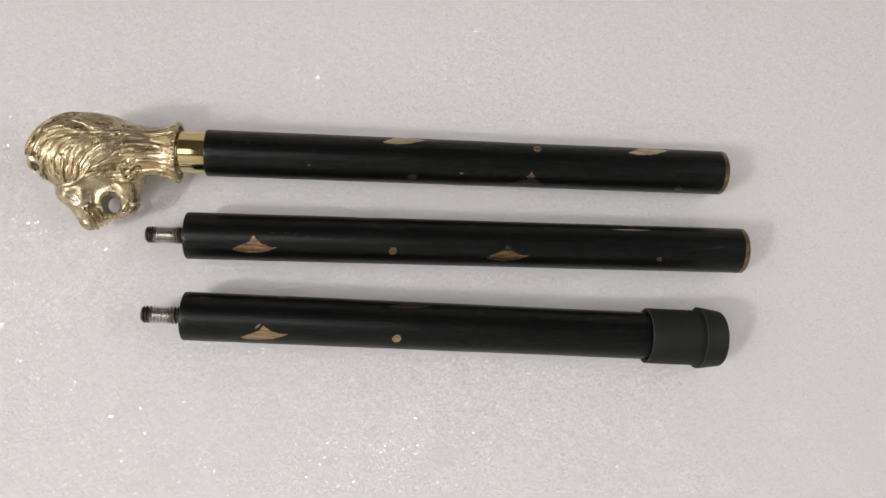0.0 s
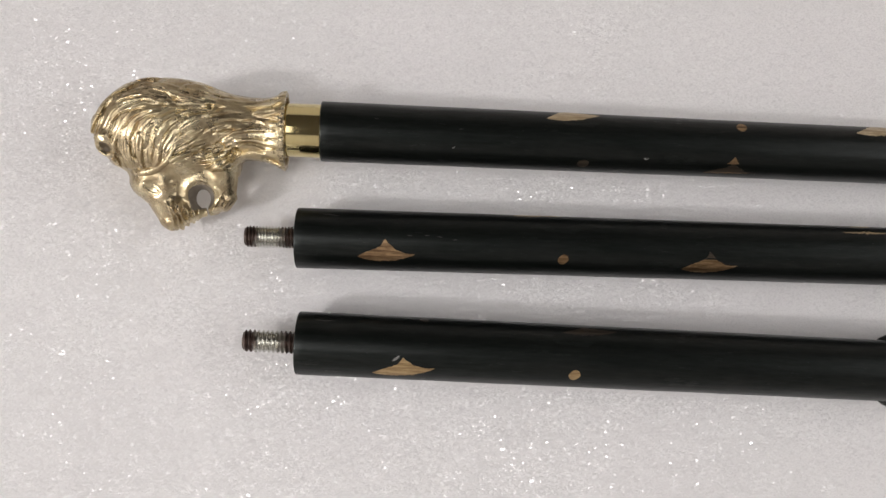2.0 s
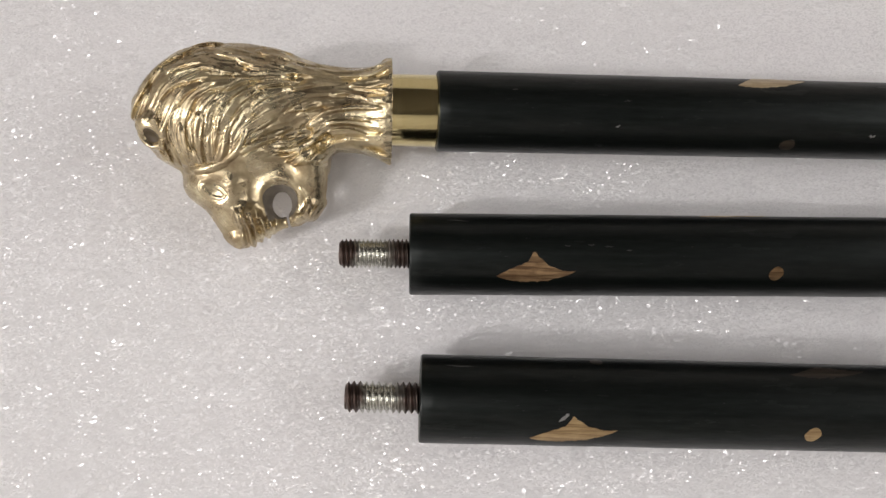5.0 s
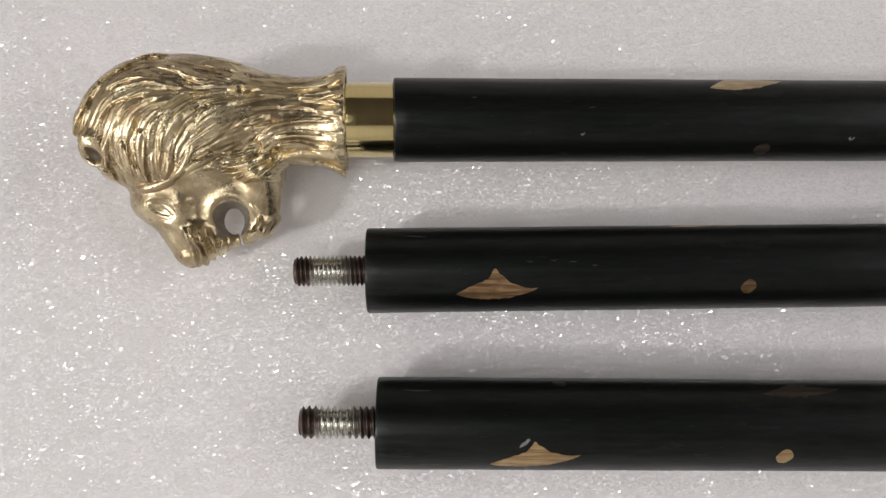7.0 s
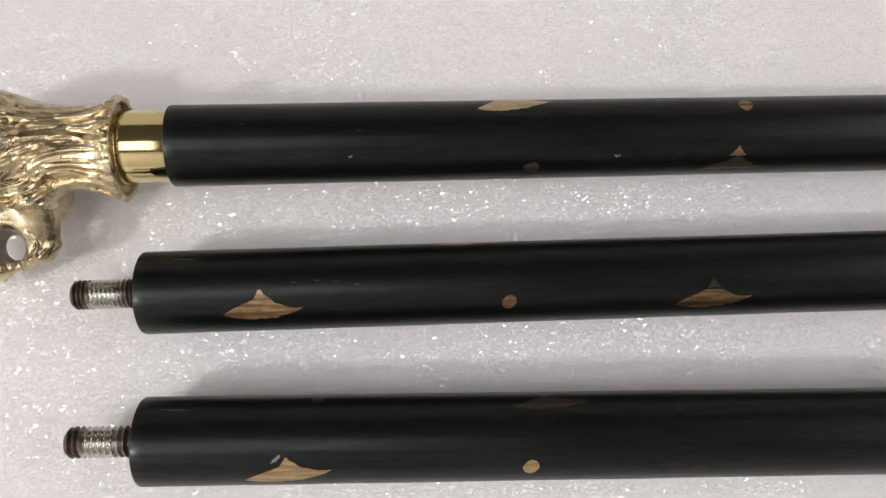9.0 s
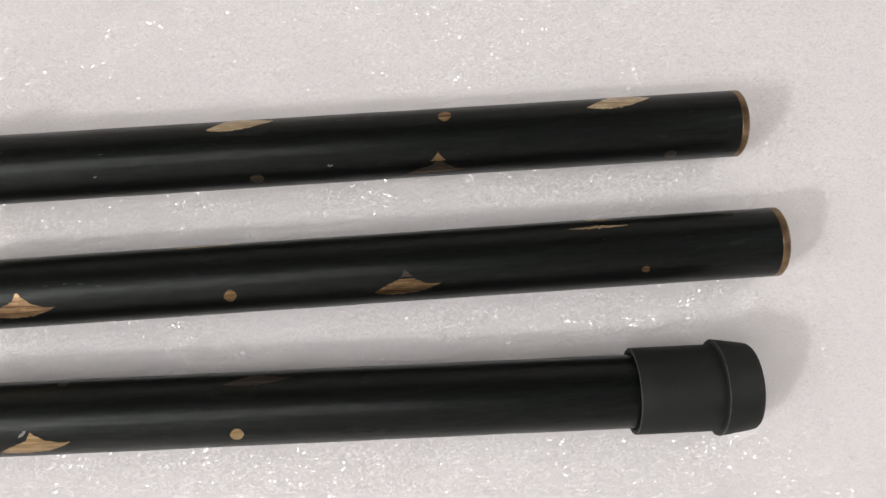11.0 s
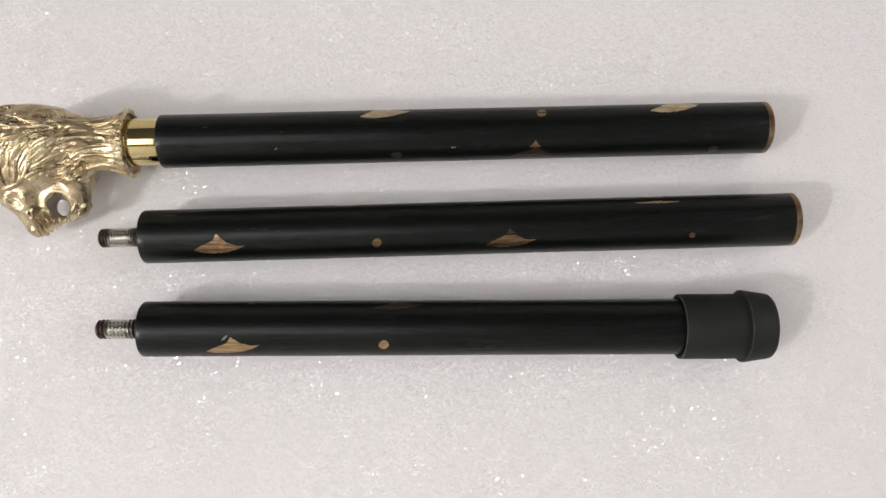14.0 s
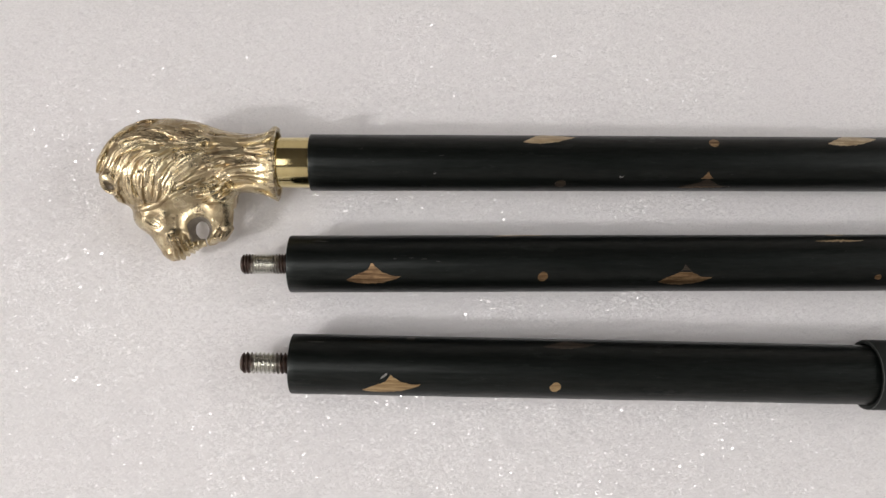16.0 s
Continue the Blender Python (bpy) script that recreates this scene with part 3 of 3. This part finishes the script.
def surface_net(d, axes, step):
    """The zero surface of a distance grid as vertices and quads."""
    inside = d < 0
    corner = np.zeros(tuple(n - 1 for n in d.shape), int)
    for a in (0, 1):
        for b in (0, 1):
            for c in (0, 1):
                corner += inside[a:d.shape[0] - 1 + a, b:d.shape[1] - 1 + b, c:d.shape[2] - 1 + c]
    cells = np.argwhere((corner > 0) & (corner < 8))
    index = np.full(corner.shape, -1)
    index[tuple(cells.T)] = np.arange(len(cells))
    total, count = np.zeros((len(cells), 3)), np.zeros(len(cells))
    offsets = [(a, b, c) for a in (0, 1) for b in (0, 1) for c in (0, 1)]
    for p in offsets:
        for axis in range(3):
            if p[axis]:
                continue
            q = tuple(p[i] + (i == axis) for i in range(3))
            dp, dq = d[tuple((cells + p).T)], d[tuple((cells + q).T)]
            cross = (dp < 0) != (dq < 0)
            t = np.where(cross, dp / np.where(cross, dp - dq, 1), 0)
            place = cells + np.array(p) + t[:, None] * (np.array(q) - np.array(p))
            total[cross] += place[cross]
            count[cross] += 1
    verts = total / count[:, None] * step + np.array([a[0] for a in axes])
    quads = []
    for axis in range(3):
        shape = [slice(None)] * 3
        nxt = [slice(None)] * 3
        shape[axis], nxt[axis] = slice(0, -1), slice(1, None)
        change = np.argwhere(inside[tuple(shape)] != inside[tuple(nxt)])
        b, c = (axis + 1) % 3, (axis + 2) % 3
        change = change[(change[:, b] > 0) & (change[:, c] > 0) & (change[:, b] < corner.shape[b]) & (change[:, c] < corner.shape[c])]
        near = []
        for ob, oc in ((1, 1), (0, 1), (0, 0), (1, 0)):
            cell = change.copy()
            cell[:, b] -= ob
            cell[:, c] -= oc
            near.append(index[tuple(cell.T)])
        quad = np.stack(near, 1)
        flip = ~inside[tuple(change.T)]
        quad[flip] = quad[flip][:, ::-1]
        quads.append(quad)
    return verts, np.concatenate(quads)


def lion_handle(parent, roll):
    step = 0.22
    axes = [np.arange(-93.0, -12.6, step, dtype=np.float32), np.arange(-46.5, 23.0, step, dtype=np.float32), np.arange(-24.0, 20.0, step, dtype=np.float32)]
    u, v, w = np.meshgrid(*axes, indexing="ij")
    side = np.abs(w)
    full = np.where(w < 0, w * 0.70, w)                                                     # the cheek it lies on is fuller
    d = ellipsoid(u, v, full, (-61.0, -1.0, 0), (27.0, 19.3, 16.4), 9)                       # mane
    d = smin(d, cone(u, v, w, (-46, 0.8, 0), (-24, -0.4, 0), 13.9, 12.1), 5.0)                # neck
    d = smin(d, ellipsoid(u, v, full, (-57.5, -13.2, 0), (19.8, 10.4, 13.4), -4), 5.0)        # cheeks
    d = smin(d, ellipsoid(u, v, w, (-65.0, -21.5, 0), (9.6, 8.0, 11.0), 20), 2.5)           # brow
    d = smin(d, cone(u, v, w, (-60.4, -23.5, 0), (-57.2, -35.8, 0), 10.6, 6.6, 1.15), 3.0)      # muzzle
    d = smin(d, cone(u, v, w, (-58.2, -38.4, 0), (-57.4, -42.0, 0), 2.9, 1.3, 2.4), 1.2)    # nose
    d = smin(d, cone(u, v, w, (-54.0, -31.5, 0), (-48.8, -34.6, 0), 6.0, 3.3, 1.9), 2.0)    # upper lip
    d = smin(d, cone(u, v, w, (-38.4, -15, 0), (-36.6, -27.2, 0), 7.4, 4.7, 1.7), 3.0)      # lower jaw
    d = smin(d, cone(u, v, w, (-36.4, -28.4, 0), (-31.9, -27.6, 0), 3.9, 1.5, 2.0), 1.5)    # chin
    d = smin(d, cone(u, v, w, (-42.6, -32.6, 0), (-37.5, -30.4, 0), 2.3, 3.8, 2.6), 1.5)    # lower teeth
    d = smin(d, ellipsoid(u, v, w, (-46.0, -22.5, 0), (14.0, 11.6, 10.4), 0), 2.0)         # flesh round the mouth
    d = smin(d, cone(u, v, w, (-49.0, -34.8, 0), (-45.6, -34.6, 0), 2.9, 1.6, 2.6), 1.5)    # lip edge
    d = smin(d, cone(u, v, w, (-57.6, -39.0, 0), (-50.6, -36.4, 0), 2.2, 2.0, 2.8), 1.5)    # lip below the whiskers
    d = smin(d, cone(u, v, w, (-47.2, -35.0, 0), (-40.6, -33.6, 0), 1.9, 2.1, 2.6), 1.0)    # lips that almost meet
    flare = np.sqrt((v + 0.5) ** 2 + w * w) - (12.1 + 5.0 * np.exp((u + 13.4) / 4.5))
    d = smin(d, np.maximum(flare, -u - 36.0), 1.5)                                          # flared foot
    ear = ellipsoid(u, v, side, (-80.2, -8.6, 8.6), (4.6, 5.2, 5.8), 30)
    d = smin(d, ear, 2.0)
    hollow = ellipsoid(u, v, side, (-80.9, -10.6, 14.8), (3.2, 2.3, 5.4), -25)
    d = -smin(-d, hollow, 1.6)
    socket = np.sqrt((u + 63.4) ** 2 + (v + 25.2) ** 2 + (side - 13.8) ** 2) - 4.0
    d = -smin(-d, socket, 2.0)
    # the mouth widens on its unseen side to let light through
    ru, rv = 1.3 + 0.43 * side + 0.7 * np.maximum(-w, 0), 2.2 + 0.40 * side + 0.7 * np.maximum(-w, 0)                                          # open mouth, right through
    bite = (np.sqrt(((u + 45.3) / ru) ** 2 + ((v + 28.9 - 0.09 * side) / rv) ** 2) - 1) * 5.0
    d = -smin(-d, bite, 0.8)
    gap = cone(u, v, w, (-43.6, -32, 0), (-42.6, -37.5, 0), 0.12, 0.05, 30.0)
    d = np.maximum(d, -gap)
    d = -smin(-d, np.maximum(w - 2.0, v + 20.0), 1.5)                                        # unseen underside cut away so light reaches the foam below the mouth
    relief = Relief()
    carve_hair(relief)
    carve_face(relief)
    band = np.abs(d) < 3.0
    facing = 0.15 + 0.85 * np.clip(np.abs(np.gradient(d, step, axis=2))[band] / 0.45, 0, 1)
    d[band] -= relief.sample(u[band], v[band]) * facing - 0.5 * facing - 0.2 * (1 - facing)
    d = np.maximum(d, u + 13.4)
    out_r, turn = np.sqrt((v + 0.5) ** 2 + w * w), np.arctan2(v + 0.5, w)
    rim = 15.5 + 0.22 * np.sin(11 * turn) + 0.2 * np.sin(17 * turn + 1.0) + 0.16 * np.sin(29 * turn + 2.0)
    d = np.maximum(d, out_r - rim - 100 * (u < -20))                                         # ragged rim of hair ends
    d = np.maximum(d, -np.maximum(np.abs(out_r - 12.2) - 1.4, -14.9 - u))                    # hollow round the collar
    verts, quads = surface_net(d, axes, step)
    ca, sa = math.cos(radians(roll)), math.sin(radians(roll))
    mid = verts[quads].mean(1)
    mu, mv, ms = mid[:, 0], mid[:, 1], np.abs(mid[:, 2])
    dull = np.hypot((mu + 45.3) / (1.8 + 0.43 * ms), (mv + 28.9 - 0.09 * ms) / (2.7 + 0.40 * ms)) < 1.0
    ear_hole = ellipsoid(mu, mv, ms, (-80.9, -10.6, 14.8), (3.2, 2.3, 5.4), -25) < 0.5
    out = np.stack([verts[:, 0], verts[:, 1] * ca - verts[:, 2] * sa, verts[:, 1] * sa + verts[:, 2] * ca], 1) / 1000
    mesh = bpy.data.meshes.new("lion_head_handle")
    mesh.from_pydata(out.tolist(), [], quads.tolist())
    mesh.polygons.foreach_set("use_smooth", np.ones(len(mesh.polygons), bool))
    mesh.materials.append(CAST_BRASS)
    mesh.materials.append(GREY_BRASS)        # rougher, greyer metal on the mouth wall, darkened to set off the hole
    mesh.materials.append(EAR_SHADE)          # shade of the ear hollows, put into the colour
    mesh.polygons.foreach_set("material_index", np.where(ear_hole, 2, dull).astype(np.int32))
    ob = new("lion_head_handle", mesh)
    ob.parent = parent
    return tagged(ob, "cast brass animal head with carved mane and open mouth")


def add_inlays(thing, peaks, dots):
    """Rows of a tone (pale, brown or stained) and what peak_inlay or dot_inlay takes."""
    for k, (tone, *row) in enumerate(peaks):
        part("inlay", peak_inlay(*row, seed=k), TONES[tone], thing, tone + " wood inlay shaped like a small peak")
    for k, (tone, *row) in enumerate(dots):
        part("dot_inlay", dot_inlay(*row, seed=k + 50), TONES[tone], thing, tone + " round wood inlay dot")


TONES = {"pale": PALE_INLAY, "brown": INLAY, "stained": STAINED_INLAY, "dark brown": SHEEN_INLAY, "light brown": LIGHT_INLAY}


# the section with the handle; its head holds it up at that end
upper = section("cane_handle_section", (0.0078, 0.0420, 0.0224), (0.28725, 0.04604, 0.0120), "black wooden cane section with brass animal-head handle, on white foam")
LENGTH_A = 0.27966
part("shaft", shaft_bm(LENGTH_A, 0.0028), WOOD, upper, "black stained wooden shaft")
part("end_ring", end_ring_bm(LENGTH_A), OLD_BRASS, upper, "thin dull brass end ring")
part("collar", lathe([(-0.0145, 0.0), (-0.0145, 0.0106), (-0.0005, 0.0107), (0.0002, 0.0105), (0.0002, 0.0)], 96), POLISHED, upper, "polished brass collar")
lion_handle(upper, 25.0)
add_inlays(upper, [("pale", 90.2, 23, 112.8, 41, 99.0, 60, 20, 0.1), ("pale", 222.7, 22, 246.0, 41, 235.0, 64, 18, 0.1), ("stained", 158.5, -81, 180.6, -79, 169.2, -52, -80, 0.7),
                   ("brown", 166.3, -56, 171.8, -56, 169.1, -41, -57, 0.3), ("brown", 157.6, -82, 177.4, -79.5, 168.0, -79, -82.5, 0.1)],
           [("dark brown", 172.4, 23, 2.3), ("stained", 106.2, -71, 2.2), ("stained", 252.3, -77, 2.2)])
for k, spot in enumerate([(131.8, -53.5, 1.0), (52.7, -46, 0.45)]):
    part("chip", chips_bm([spot], k + 1), CHIP, upper, "small pale chip in the black stain")
for row in [(21.4, 3, 23.0, 3.5, 0.5), (54.2, -11, 56.4, -10, 0.5), (50.6, 43, 52.6, 44, 0.8), (72.4, 44, 74.6, 45, 0.8), (86.4, 44, 88.6, 46, 0.8)]:
    part("scratch", scratch_bm(*row), FAINT_SCRATCH, upper, "short faint scratch in the black stain")

# the middle section
middle = section("cane_middle_section", (0.0, 0.0, R), (0.29288, 0.0, R), "black wooden cane section with a threaded steel stud, lying on foam")
LENGTH_B = 0.29288
part("shaft", shaft_bm(LENGTH_B, 0.0028), WOOD, middle, "black stained wooden shaft")
part("end_ring", end_ring_bm(LENGTH_B), OLD_BRASS, middle, "thin dull brass end ring")
part("threaded_stud", stud_bm(pitch=0.00125), STEEL, middle, "oily threaded steel stud")
# the last two pale rows stand for torn wood along the top edge
add_inlays(middle, [("brown", 24.6, -51, 46.8, -43, 34.9, -16, -60, 0.8), ("pale", 219.4, 31, 239.6, 32, 230.0, 35, 29, 0.2),
                     ("pale", 226.0, 58, 234.0, 59, 230.0, 62, 56, 0.2), ("pale", 85.8, 56, 97.4, 57, 91.0, 61, 54.5, 0.2), ("pale", 94.6, 60, 105.6, 60, 100.0, 64, 58.5, 0.2)],
           [("dark brown", 104.9, -45, 2.1), ("dark brown", 244.0, -48, 1.3)])
for row in [(43.6, -8, 45.4, -8.5, 0.5), (50.2, -7, 52.2, -6.5, 0.5), (55.0, -9, 57.6, -9, 0.5), (61.2, -14, 63.0, -13.5, 0.5)]:
    part("scratch", scratch_bm(*row), FAINT_SCRATCH, middle, "short faint scratch in the black stain")
part("scratch", scratch_bm(10.3, 34, 17.1, 31, 0.8), FAINT_SCRATCH, middle, "pale rubbed scratch near the end")
SPLIT = (152.8, -58, 175.0, -47, 163.2, -20, -64, 0.8, 9)
part("inlay", peak_inlay(*SPLIT, cut=-36), SHEEN_INLAY, middle, "brown wood inlay shaped like a small peak")
part("inlay", peak_inlay(*SPLIT, cut=-36, tip=True), STAINED_INLAY, middle, "dark stained tip of a wood inlay")

# the lowest section with its rubber foot
lower_section = section("cane_foot_section", (0.00302, -0.04224, R), (0.24689, -0.04819, R), "black wooden cane section with threaded stud and rubber foot")
part("shaft", shaft_bm(0.268), WOOD, lower_section, "black stained wooden shaft")
part("threaded_stud", stud_bm(pitch=0.00168, depth=0.00095), STEEL, lower_section, "oily threaded steel stud")
FOOT = [(0.2588, 0.0121), (0.2335, 0.01215), (0.2325, 0.0125), (0.2323, 0.0133), (0.2324, 0.0139), (0.2328, 0.0141), (0.2468, 0.0141), (0.2591, 0.0141), (0.2593, 0.0152),
        (0.2596, 0.0157), (0.2602, 0.0157), (0.2640, 0.0151), (0.2692, 0.0143), (0.2706, 0.0140), (0.2712, 0.0135), (0.2714, 0.0125), (0.2715, 0.0090), (0.2715, 0.0)]
foot = part("rubber_foot", lathe(FOOT, 96, wobble=0.012), RUBBER, lower_section, "dark matt rubber foot with a raised band")


def worn_edge_bm(x, r, thick=0.00022):
    """A thin, uneven ring of rubbed rubber along an edge."""
    bm = lathe([(x + thick * math.cos(a), r + thick * math.sin(a)) for a in np.linspace(0, 2 * math.pi, 7)[:-1]], 96, closed=True, wobble=0.012)
    rng = random.Random(7)
    for ring in range(96):
        lift = rng.uniform(-0.00013, 0.00007)
        for k in range(6):
            bm.verts.ensure_lookup_table()
            vert = bm.verts[k * 96 + ring]
            vert.co.y, vert.co.z = vert.co.y * (1 + lift / r), vert.co.z * (1 + lift / r)
    return bm


part("worn_edge", worn_edge_bm(0.2325, 0.01385), WORN_RUBBER, foot, "pale rubbed edge of the mouth")
part("worn_edge", worn_edge_bm(0.2596, 0.01555), WORN_RUBBER, foot, "pale rubbed edge of the band")
add_inlays(lower_section, [("light brown", 29.3, -64, 52.2, -47, 40.3, -29, -69, 0.7), ("stained", 100.2, 34, 121.4, 44, 109.0, 54, 30, 0.2)],
           [("light brown", 104.8, -48, 2.2), ("stained", 47.8, 53, 1.6)])
for k, spot in enumerate([(38.4, -27, 0.6)]):
    part("chip", chips_bm([spot], k + 5), CHIP, lower_section, "small pale chip in the black stain")
part("scratch", scratch_bm(6.8, 36, 14.2, 35, 0.8), FAINT_SCRATCH, lower_section, "pale rubbed scratch near the end")
part("scratch", scratch_bm(36.4, -36, 39.0, -27, 2.6), CHIP, lower_section, "pale hooked scratch beside an inlay")
